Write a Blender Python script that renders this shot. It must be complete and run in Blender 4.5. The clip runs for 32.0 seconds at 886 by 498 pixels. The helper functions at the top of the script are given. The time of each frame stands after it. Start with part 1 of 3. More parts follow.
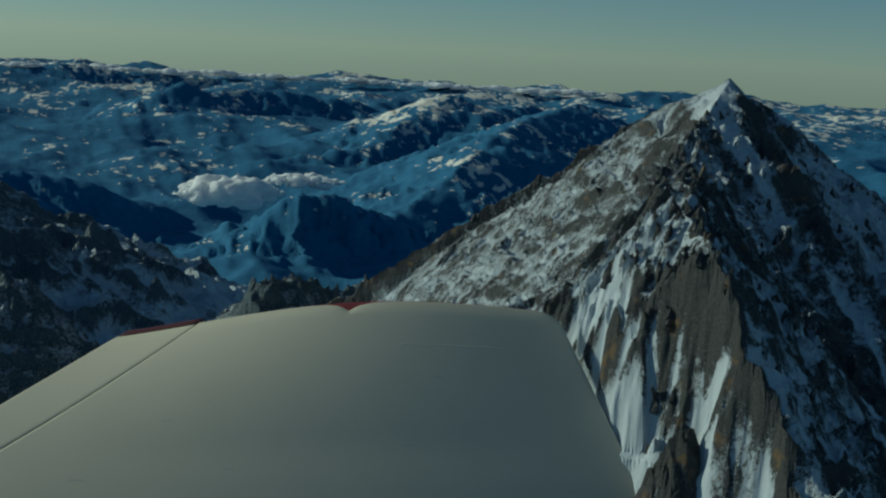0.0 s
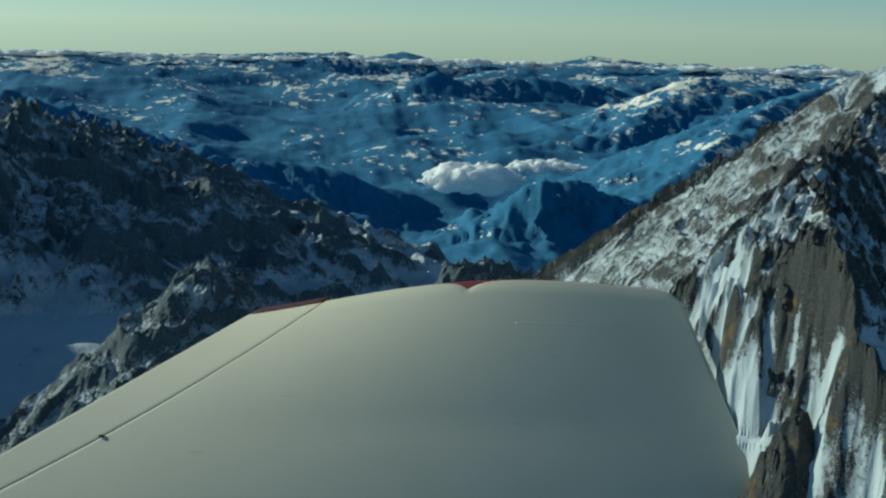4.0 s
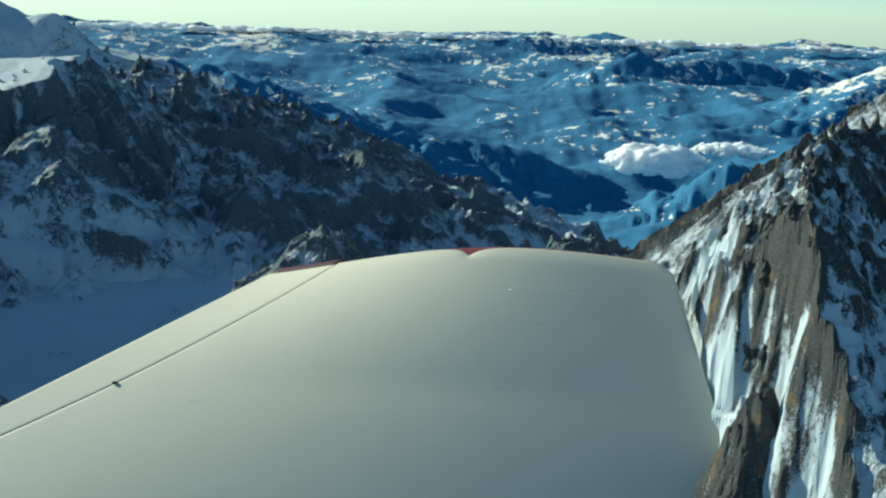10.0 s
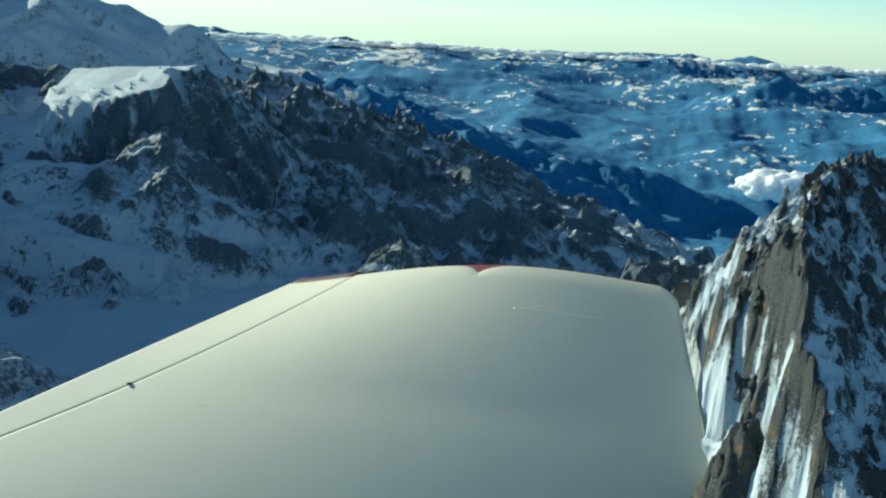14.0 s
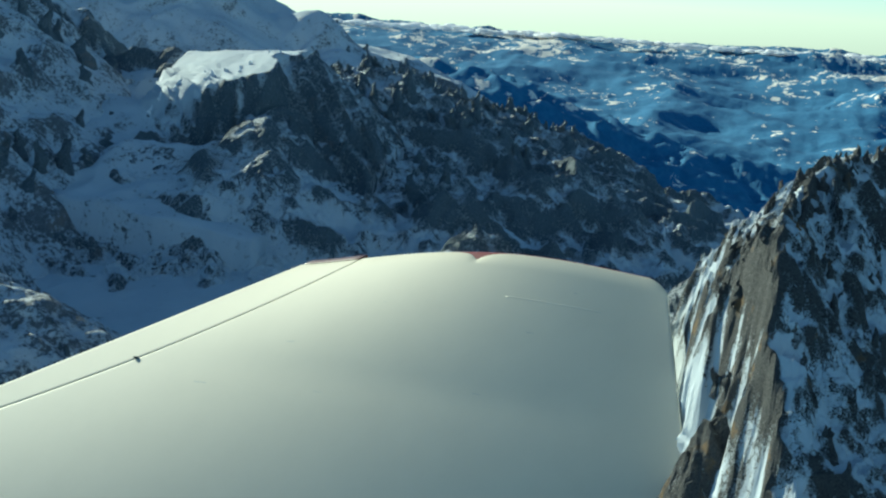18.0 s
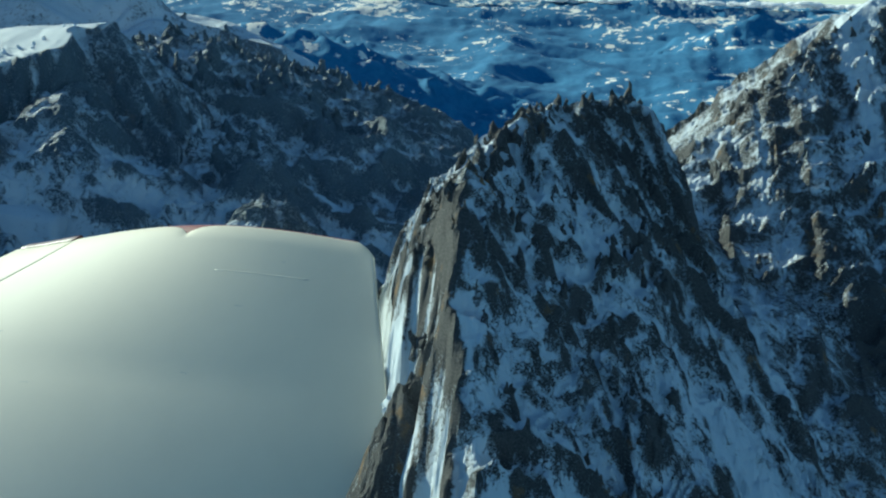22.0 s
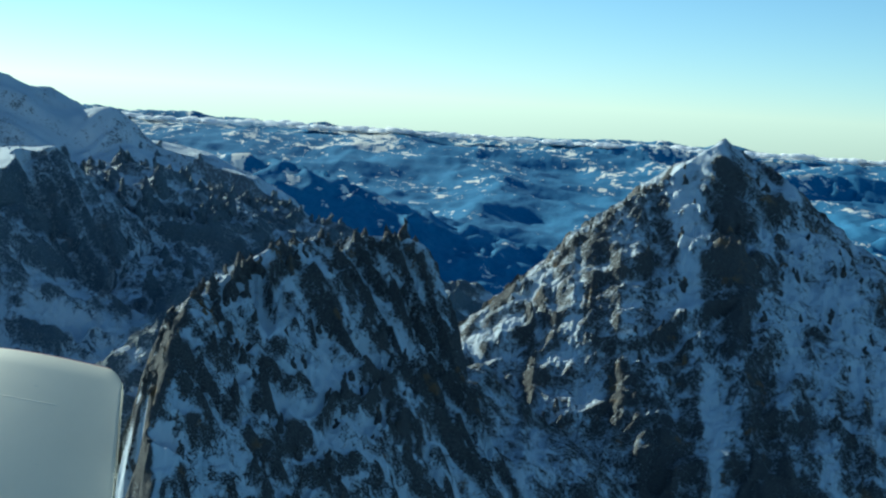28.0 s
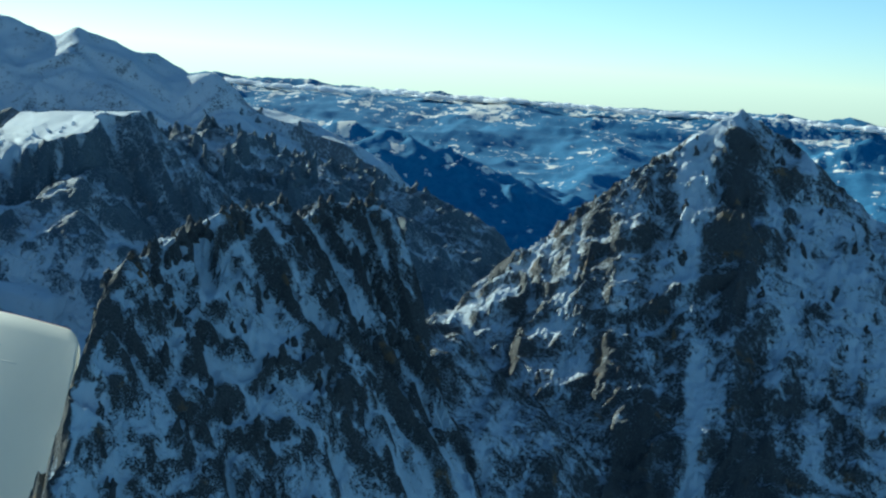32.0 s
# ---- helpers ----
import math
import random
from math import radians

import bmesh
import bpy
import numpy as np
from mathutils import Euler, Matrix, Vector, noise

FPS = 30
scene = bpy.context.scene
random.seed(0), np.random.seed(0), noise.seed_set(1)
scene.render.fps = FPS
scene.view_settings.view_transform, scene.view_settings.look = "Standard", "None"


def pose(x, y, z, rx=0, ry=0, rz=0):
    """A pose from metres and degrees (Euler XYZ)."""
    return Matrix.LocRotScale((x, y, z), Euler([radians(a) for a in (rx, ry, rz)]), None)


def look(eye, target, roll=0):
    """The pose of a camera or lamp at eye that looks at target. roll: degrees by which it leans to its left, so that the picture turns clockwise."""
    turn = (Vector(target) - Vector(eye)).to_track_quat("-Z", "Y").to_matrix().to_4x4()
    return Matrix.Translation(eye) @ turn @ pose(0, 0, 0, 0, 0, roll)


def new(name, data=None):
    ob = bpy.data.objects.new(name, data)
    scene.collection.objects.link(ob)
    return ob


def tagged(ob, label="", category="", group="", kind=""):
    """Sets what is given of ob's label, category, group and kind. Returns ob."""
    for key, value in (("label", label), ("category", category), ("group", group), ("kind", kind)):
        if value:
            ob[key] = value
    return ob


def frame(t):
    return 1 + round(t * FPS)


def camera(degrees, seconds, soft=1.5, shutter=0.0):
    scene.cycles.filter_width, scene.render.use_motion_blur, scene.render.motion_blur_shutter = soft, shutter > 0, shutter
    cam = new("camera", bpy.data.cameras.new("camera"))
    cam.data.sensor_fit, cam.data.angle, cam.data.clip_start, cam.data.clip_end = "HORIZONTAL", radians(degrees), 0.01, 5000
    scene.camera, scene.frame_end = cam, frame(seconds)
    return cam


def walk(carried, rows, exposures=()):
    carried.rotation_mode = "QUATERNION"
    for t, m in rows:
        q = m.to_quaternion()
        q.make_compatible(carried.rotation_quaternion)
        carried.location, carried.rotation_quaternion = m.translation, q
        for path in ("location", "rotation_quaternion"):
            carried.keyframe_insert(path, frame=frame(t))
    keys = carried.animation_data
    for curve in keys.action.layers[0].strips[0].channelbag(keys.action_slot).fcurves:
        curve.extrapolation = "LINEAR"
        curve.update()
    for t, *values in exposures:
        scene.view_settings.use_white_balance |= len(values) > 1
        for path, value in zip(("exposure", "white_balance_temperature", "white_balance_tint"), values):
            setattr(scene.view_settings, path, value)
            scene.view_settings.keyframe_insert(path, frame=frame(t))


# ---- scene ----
cam = camera(34.0, 32.0, soft=2.2)
ROWS = (
    (0.0, pose(0.000, 0.000, -0.000, 82.163, -3.154, -16.192)),
    (0.5, pose(2.543, -0.386, -0.069, 81.662, -2.934, -14.886)),
    (1.0, pose(5.075, -0.766, -0.140, 81.354, -2.526, -13.558)),
    (1.5, pose(7.575, -1.130, -0.214, 81.231, -2.186, -12.146)),
    (2.0, pose(10.063, -1.488, -0.287, 81.185, -1.874, -10.737)),
    (2.5, pose(12.558, -1.845, -0.350, 81.175, -1.626, -9.334)),
    (3.0, pose(15.054, -2.206, -0.415, 81.193, -1.478, -8.058)),
    (3.5, pose(17.569, -2.587, -0.502, 81.209, -1.358, -6.973)),
    (4.0, pose(20.055, -2.961, -0.579, 81.238, -1.422, -6.069)),
    (4.5, pose(22.458, -3.298, -0.609, 81.251, -1.428, -5.370)),
    (6.5, pose(31.867, -4.688, -0.643, 81.248, -1.193, -2.972)),
    (7.0, pose(34.265, -5.112, -0.682, 81.164, -1.139, -2.366)),
    (7.5, pose(36.743, -5.610, -0.770, 81.064, -1.099, -1.679)),
    (8.0, pose(39.252, -6.144, -0.872, 80.927, -1.214, -0.900)),
    (8.5, pose(41.754, -6.695, -0.961, 80.769, -1.318, -0.113)),
    (9.0, pose(44.257, -7.234, -1.044, 80.586, -1.453, 0.647)),
    (9.5, pose(46.755, -7.745, -1.131, 80.403, -1.696, 1.422)),
    (10.0, pose(49.248, -8.178, -1.189, 80.229, -1.905, 2.219)),
    (10.5, pose(51.748, -8.482, -1.184, 80.152, -2.121, 3.020)),
    (11.0, pose(54.222, -8.645, -1.134, 80.155, -2.283, 3.828)),
    (11.5, pose(56.639, -8.627, -1.036, 80.232, -2.423, 4.561)),
    (12.0, pose(59.004, -8.459, -0.921, 80.306, -2.549, 5.272)),
    (12.5, pose(61.288, -8.142, -0.822, 80.396, -2.637, 5.925)),
    (13.0, pose(63.558, -7.731, -0.734, 80.497, -2.729, 6.497)),
    (13.5, pose(65.863, -7.277, -0.663, 80.603, -2.848, 7.225)),
    (14.0, pose(68.220, -6.798, -0.600, 80.681, -3.105, 8.055)),
    (14.5, pose(70.676, -6.344, -0.538, 80.688, -3.347, 8.862)),
    (16.5, pose(80.930, -4.283, -0.299, 80.361, -3.857, 11.806)),
    (17.0, pose(83.516, -3.637, -0.236, 80.215, -4.026, 12.522)),
    (17.5, pose(86.079, -2.912, -0.174, 80.055, -4.035, 13.220)),
    (18.0, pose(88.598, -2.091, -0.100, 79.930, -3.922, 13.910)),
    (18.5, pose(91.055, -1.146, -0.006, 79.764, -3.896, 14.635)),
    (19.0, pose(93.436, -0.098, 0.106, 79.567, -3.935, 15.403)),
    (19.5, pose(95.682, 1.068, 0.248, 79.291, -3.665, 16.143)),
    (20.0, pose(97.910, 2.280, 0.386, 78.972, -3.269, 16.644)),
    (20.5, pose(100.222, 3.474, 0.476, 78.645, -2.513, 16.596)),
    (21.0, pose(102.603, 4.635, 0.554, 79.035, -2.060, 13.828)),
    (21.5, pose(105.088, 5.724, 0.643, 79.776, -1.728, 9.796)),
    (22.0, pose(107.619, 6.735, 0.742, 78.671, -1.350, 7.671)),
    (22.5, pose(110.140, 7.644, 0.868, 80.916, -1.057, 9.488)),
    (23.0, pose(112.674, 8.459, 0.992, 82.399, -1.139, 10.691)),
    (23.5, pose(115.223, 9.181, 1.088, 82.420, -1.119, 10.963)),
    (24.0, pose(117.807, 9.799, 1.159, 82.438, -1.204, 10.478)),
    (24.5, pose(120.454, 10.298, 1.198, 82.550, -1.429, 8.307)),
    (25.0, pose(123.147, 10.684, 1.204, 82.764, -1.626, 6.575)),
    (25.5, pose(125.885, 10.929, 1.150, 82.877, -2.087, 6.674)),
    (26.0, pose(128.637, 11.124, 1.110, 83.031, -2.641, 6.745)),
    (26.5, pose(131.364, 11.357, 1.163, 83.306, -3.117, 6.911)),
    (28.5, pose(142.090, 12.716, 1.708, 84.124, -3.474, 8.555)),
    (29.0, pose(144.711, 13.238, 1.857, 84.072, -3.411, 9.109)),
    (29.5, pose(147.297, 13.876, 1.971, 83.916, -3.350, 9.669)),
    (30.0, pose(149.859, 14.603, 2.069, 83.656, -3.403, 10.256)),
    (30.5, pose(152.406, 15.404, 2.155, 83.326, -3.528, 10.860)),
    (31.0, pose(154.942, 16.265, 2.236, 83.019, -3.559, 11.497)),
    (31.5, pose(157.473, 17.172, 2.321, 82.766, -3.682, 12.174)),
    (32.0, pose(160.000, 18.100, 2.405, 82.565, -3.990, 12.865)),
)
walk(cam, ROWS, exposures=((0.0, -1.1, 5600, -18), (2.0, -0.68, 5600, -18), (4.0, -0.32, 5600, -18), (8.0, 0.32, 5700, -16), (18.0, 0.56, 5750, -17),
                           (21.0, 0.6, 5750, -17), (23.0, 0.5, 5300, -15), (29.0, 0.46, 5250, -14), (32.0, 0.52, 5250, -14)))

# ---- daylight: low winter sun on the left, clear sky ----
SUN_AZ, SUN_EL = 57.0, 20.5          # degrees left of the y axis, degrees up
sun_dir = Vector((-math.sin(radians(SUN_AZ)) * math.cos(radians(SUN_EL)),
                  math.cos(radians(SUN_AZ)) * math.cos(radians(SUN_EL)), math.sin(radians(SUN_EL))))
world = bpy.data.worlds.new("world")
scene.world = world
world.use_nodes = True
wn = world.node_tree.nodes
sky = wn.new("ShaderNodeTexSky")
sky.sky_type, sky.sun_disc = "NISHITA", False
sky.sun_elevation, sky.sun_rotation = radians(SUN_EL), radians(-SUN_AZ)
sky.altitude, sky.air_density, sky.dust_density, sky.ozone_density = 2000, 0.85, 0.12, 2.3
wn["Background"].inputs["Strength"].default_value = 0.085
world.node_tree.links.new(sky.outputs[0], wn["Background"].inputs["Color"])
sun = new("sun", bpy.data.lights.new("sun", "SUN"))
sun.data.energy, sun.data.angle, sun.data.color = 5.0, radians(0.5), (1.0, 0.90, 0.74)
sun.matrix_world = look(sun_dir * 500, (0, 0, 0))


# ---- materials ----
def node_material(name):
    m = bpy.data.materials.new(name)
    m.use_nodes = True
    nt = m.node_tree
    return m, nt, nt.nodes["Principled BSDF"]


def add(nt, kind, **values):
    n = nt.nodes.new(kind)
    for k, v in values.items():
        if k in n.inputs:
            n.inputs[k].default_value = v
    return n


def noise_node(nt, vec, scale, detail=6.0, rough=0.6, stretch=None):
    if stretch:
        mp = nt.nodes.new("ShaderNodeMapping")
        mp.inputs["Scale"].default_value = stretch
        nt.links.new(vec, mp.inputs["Vector"])
        vec = mp.outputs[0]
    n = add(nt, "ShaderNodeTexNoise", Scale=scale, Detail=detail, Roughness=rough)
    nt.links.new(vec, n.inputs["Vector"])
    return n.outputs[0]


def calc(nt, op, a, b=0.0, c=0.0, clamp=False):
    n = nt.nodes.new("ShaderNodeMath")
    n.operation, n.use_clamp = op, clamp
    for i, v in enumerate((a, b, c)):
        if isinstance(v, (int, float)):
            n.inputs[i].default_value = v
        else:
            nt.links.new(v, n.inputs[i])
    return n.outputs[0]


def step(nt, v, lo, hi):
    n = nt.nodes.new("ShaderNodeMapRange")
    n.interpolation_type = "SMOOTHSTEP"
    nt.links.new(v, n.inputs["Value"])
    n.inputs["From Min"].default_value, n.inputs["From Max"].default_value = lo, hi
    return n.outputs[0]


def mix(nt, f, a, b):
    n = nt.nodes.new("ShaderNodeMix")
    n.data_type = "RGBA"
    for v, i in ((f, 0), (a, 6), (b, 7)):
        if isinstance(v, tuple):
            n.inputs[i].default_value = (*v, 1)
        else:
            nt.links.new(v, n.inputs[i])
    return n.outputs[2]


def bump(nt, bsdf, h, strength, distance):
    b = nt.nodes.new("ShaderNodeBump")
    b.inputs["Strength"].default_value, b.inputs["Distance"].default_value = strength, distance
    nt.links.new(h, b.inputs["Height"])
    nt.links.new(b.outputs[0], bsdf.inputs["Normal"])


def rock_snow(name, unit, rock_a, rock_b, warm, edge=0.15, relief=1.0):
    """Granite with wind-packed snow lying in the hollows and on the gentler ground; unit: the size of the main blotches in metres."""
    m, nt, bsdf = node_material(name)
    pos = nt.nodes.new("ShaderNodeNewGeometry").outputs["Position"]
    lying = nt.nodes.new("ShaderNodeAttribute")
    lying.attribute_name = "snow"
    big = noise_node(nt, pos, 0.35 / unit, 4, 0.55)
    patch = noise_node(nt, pos, 0.42 / unit, 6, 0.66, (1, 1, 0.18))
    fine = noise_node(nt, pos, 1.8 / unit, 8, 0.78, (1, 1, 0.6))
    grain = noise_node(nt, pos, 7.0 / unit, 8, 0.75)
    v = lying.outputs["Fac"]
    wide = noise_node(nt, pos, 0.07 / unit, 4, 0.6, (1, 1, 0.45))
    for field, weight in ((wide, 0.8), (patch, 1.5), (fine, 2.6), (grain, 3.0)):
        v = calc(nt, "MULTIPLY_ADD", calc(nt, "SUBTRACT", field, 0.5), weight, v)
    snow = step(nt, v, 0.5 - edge, 0.5 + edge)
    rock = mix(nt, step(nt, grain, 0.35, 0.7), rock_a, rock_b)
    rock = mix(nt, step(nt, big, 0.60, 0.70), rock, warm)
    white = mix(nt, patch, (0.47, 0.53, 0.59), (0.70, 0.74, 0.77))
    nt.links.new(mix(nt, snow, rock, white), bsdf.inputs["Base Color"])
    bsdf.inputs["Roughness"].default_value = 0.8
    bsdf.inputs["Specular IOR Level"].default_value = 0.25
    rough = calc(nt, "MULTIPLY", calc(nt, "ADD", fine, calc(nt, "MULTIPLY", grain, 0.5)), calc(nt, "MULTIPLY_ADD", snow, -0.8, 1.0))
    bump(nt, bsdf, rough, relief, 0.8 * unit)
    return m


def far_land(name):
    """Spruce forest with the blue of distance haze put into its colour; snow-covered clearings, fields and heights."""
    m, nt, bsdf = node_material(name)
    geo = nt.nodes.new("ShaderNodeNewGeometry")
    pos = geo.outputs["Position"]
    sep = nt.nodes.new("ShaderNodeSeparateXYZ")
    nt.links.new(pos, sep.inputs[0])
    a = noise_node(nt, pos, 0.005, 5, 0.6, (1, 0.5, 1))
    b = noise_node(nt, pos, 0.04, 8, 0.64, (1, 0.6, 1))
    v = calc(nt, "MULTIPLY_ADD", b, 1.2, calc(nt, "MULTIPLY_ADD", a, 0.95, 0.0))
    v = calc(nt, "MULTIPLY_ADD", sep.outputs[2], 0.0011, v)
    snow = step(nt, v, 1.01, 1.03)
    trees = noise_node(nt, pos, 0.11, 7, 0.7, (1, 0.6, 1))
    hazed_wood = mix(nt, step(nt, trees, 0.3, 0.7), (0.048, 0.155, 0.30), (0.07, 0.205, 0.365))
    nt.links.new(mix(nt, snow, hazed_wood, (0.84, 0.80, 0.72)), bsdf.inputs["Base Color"])
    bsdf.inputs["Roughness"].default_value = 0.9
    bsdf.inputs["Specular IOR Level"].default_value = 0.1
    bump(nt, bsdf, calc(nt, "MULTIPLY_ADD", trees, 0.4, b), 0.35, 5.0)
    return m


def plain(name, colour, rough, unit, amount=0.15, metal=0.0, coat=0.0, relief=0.0):
    m, nt, bsdf = node_material(name)
    geo = nt.nodes.new("ShaderNodeNewGeometry")
    n = noise_node(nt, geo.outputs["Position"], 1 / unit, 6, 0.65)
    dark = tuple(c * (1 - amount) for c in colour)
    nt.links.new(mix(nt, n, dark, tuple(min(1, c * (1 + amount)) for c in colour)), bsdf.inputs["Base Color"])
    bsdf.inputs["Roughness"].default_value, bsdf.inputs["Metallic"].default_value = rough, metal
    bsdf.inputs["Coat Weight"].default_value = coat
    if relief:
        bump(nt, bsdf, n, 0.15, relief)
    return m


granite = rock_snow("granite_near", 1.4, (0.07, 0.072, 0.075), (0.22, 0.215, 0.205), (0.29, 0.20, 0.115))
# rock farther off: aerial haze painted in as paler, bluer base colours
granite_hazed = rock_snow("granite_hazed", 5.0, (0.14, 0.185, 0.22), (0.29, 0.35, 0.395), (0.28, 0.285, 0.29))
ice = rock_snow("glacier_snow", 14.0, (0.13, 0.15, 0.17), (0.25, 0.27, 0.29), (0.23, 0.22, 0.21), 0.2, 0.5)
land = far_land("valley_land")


def cloud_stuff(name, depth):
    """Cloud droplets: light goes deep into them and out again."""
    m, nt, bsdf = node_material(name)
    bsdf.inputs["Base Color"].default_value = (0.95, 0.95, 0.94, 1)
    bsdf.inputs["Roughness"].default_value, bsdf.inputs["Specular IOR Level"].default_value = 1.0, 0.0
    bsdf.inputs["Subsurface Weight"].default_value = 1.0
    bsdf.inputs["Subsurface Radius"].default_value = (1, 1, 1)
    bsdf.inputs["Subsurface Scale"].default_value = depth
    return m


cloud_white = cloud_stuff("cloud_white", 16.0)
cloud_thin = cloud_stuff("cloud_thin", 60.0)
packed_snow = plain("packed_snow", (0.78, 0.81, 0.84), 0.8, 2.0, 0.1, 0.0, 0.0, 0.4)


# ---- relief ----
def lattice(ix, iy, seed):
    h = (ix * 374761393 + iy * 668265263 + seed * 1442695041) & 0x7fffffff
    h = ((h ^ (h >> 13)) * 1274126177) & 0x7fffffff
    return ((h ^ (h >> 16)) & 0xffff) / 32767.5 - 1.0


def smooth_noise(x, y, seed=0):
    ix, iy = np.floor(x).astype(np.int64), np.floor(y).astype(np.int64)
    fx, fy = x - ix, y - iy
    ux, uy = fx * fx * (3 - 2 * fx), fy * fy * (3 - 2 * fy)
    a, b = lattice(ix, iy, seed), lattice(ix + 1, iy, seed)
    c, d = lattice(ix, iy + 1, seed), lattice(ix + 1, iy + 1, seed)
    return (a * (1 - ux) + b * ux) * (1 - uy) + (c * (1 - ux) + d * ux) * uy


def fbm(x, y, octaves=5, seed=0, gain=0.5, ridged=False):
    total, amp = 0.0, 1.0
    for o in range(octaves):
        n = smooth_noise(x * 2 ** o + 17.3 * o, y * 2 ** o - 9.1 * o, seed + o)
        total = total + amp * ((1 - 2 * np.abs(n)) if ridged else n)
        amp *= gain
    return total


def crest(x, y, line, left, right, rib=0.0, rib_size=10.0, seed=0, curve=1.0, beyond=0.0):
    """Height of a mountain ridge along a line of (x, y, z): it falls by left / right (rise over run) on its two sides, with ribs and gullies."""
    best = np.full(x.shape, -1e9)
    run = 0.0
    for (x0, y0, z0), (x1, y1, z1) in zip(line, line[1:]):
        dx, dy = x1 - x0, y1 - y0
        ll = math.hypot(dx, dy)
        raw = ((x - x0) * dx + (y - y0) * dy) / (ll * ll)
        t = np.clip(raw, 0, 1)
        px, py = x0 + t * dx, y0 + t * dy
        d = np.hypot(x - px, y - py)
        side = dx * (y - y0) - dy * (x - x0)
        s = np.where(side > 0, left, right)
        u = run + t * ll
        fall = s * d ** curve
        if run == 0:
            fall = fall + beyond * ll * np.maximum(-raw, 0)
        if rib:
            wob = fbm(x / rib_size * 0.6, y / rib_size * 0.6, 2, seed + 5)
            g = fbm(u / rib_size + wob * 0.6 + seed, d / rib_size * 0.3 + wob * 0.5, 4, seed + 7, 0.55, True)
            fall = fall - rib * (g - 0.55) * np.clip(d / (rib_size * 0.6), 0, 1)
        best = np.maximum(best, z0 + t * (z1 - z0) - fall)
        run += ll
    return best


def blur(h, n):
    """Mean over a square of 2n+1 cells."""
    for axis in (0, 1):
        p = np.pad(h, [(n + 1, n) if k == axis else (0, 0) for k in (0, 1)], mode="edge")
        c = np.cumsum(p, axis)
        h = (np.take(c, range(2 * n + 1, c.shape[axis]), axis) - np.take(c, range(0, c.shape[axis] - 2 * n - 1), axis)) / (2 * n + 1)
    return h


def grid_mesh(name, xs, ys, height, material, smooth=False, steep=0.95, hold=1.0, hollow=4.0, more=None):
    """A relief over a grid of xs by ys. Snow lies where the slope is under steep, and in hollows of about that many metres."""
    gx, gy = np.meshgrid(xs, ys)
    gz = height(gx, gy)
    cell = xs[1] - xs[0]
    n = max(1, round(hollow / cell))
    soft = blur(gz, max(1, n // 4))
    dy, dx = np.gradient(soft, ys[1] - ys[0], cell)
    cup = (blur(soft, n) - soft) / hollow
    snow = 0.5 + 0.45 * np.maximum(steep - np.hypot(dx, dy), -0.75) + hold * 0.75 * cup
    if more:
        snow = snow + more(gx, gy)
    for edge in (gz[0], gz[-1], gz[:, 0], gz[:, -1]):
        edge[...] = np.minimum(edge, -330)
    ob = sheet_mesh(name, gx, gy, gz, material, smooth)
    attr = ob.data.attributes.new("snow", "FLOAT", "POINT")
    attr.data.foreach_set("value", np.clip(snow, -0.5, 1.5).astype(np.float32).ravel())
    return ob


def sheet_mesh(name, gx, gy, gz, material, smooth=False, closed=False):
    rows, cols = gx.shape
    co = np.stack([gx, gy, gz], -1).reshape(-1, 3).astype(np.float32)
    r, c = np.meshgrid(np.arange(rows - 1), np.arange(cols if closed else cols - 1), indexing="ij")
    c1 = (c + 1) % cols
    quads = np.stack([r * cols + c, r * cols + c1, (r + 1) * cols + c1, (r + 1) * cols + c], -1).reshape(-1, 4)
    me = bpy.data.meshes.new(name)
    me.vertices.add(len(co))
    me.vertices.foreach_set("co", co.ravel())
    me.loops.add(quads.size)
    me.loops.foreach_set("vertex_index", quads.ravel().astype(np.int32))
    me.polygons.add(len(quads))
    me.polygons.foreach_set("loop_start", (np.arange(len(quads)) * 4).astype(np.int32))
    me.polygons.foreach_set("use_smooth", np.full(len(quads), smooth))
    me.update(calc_edges=True)
    me.materials.append(material)
    return new(name, me)


def part(name, bm, material, parent, label=""):
    me = bpy.data.meshes.new(name)
    bm.to_mesh(me)
    bm.free()
    me.materials.append(material)
    ob = new(name, me)
    ob.parent = parent
    if label:
        tagged(ob, label)
    return ob


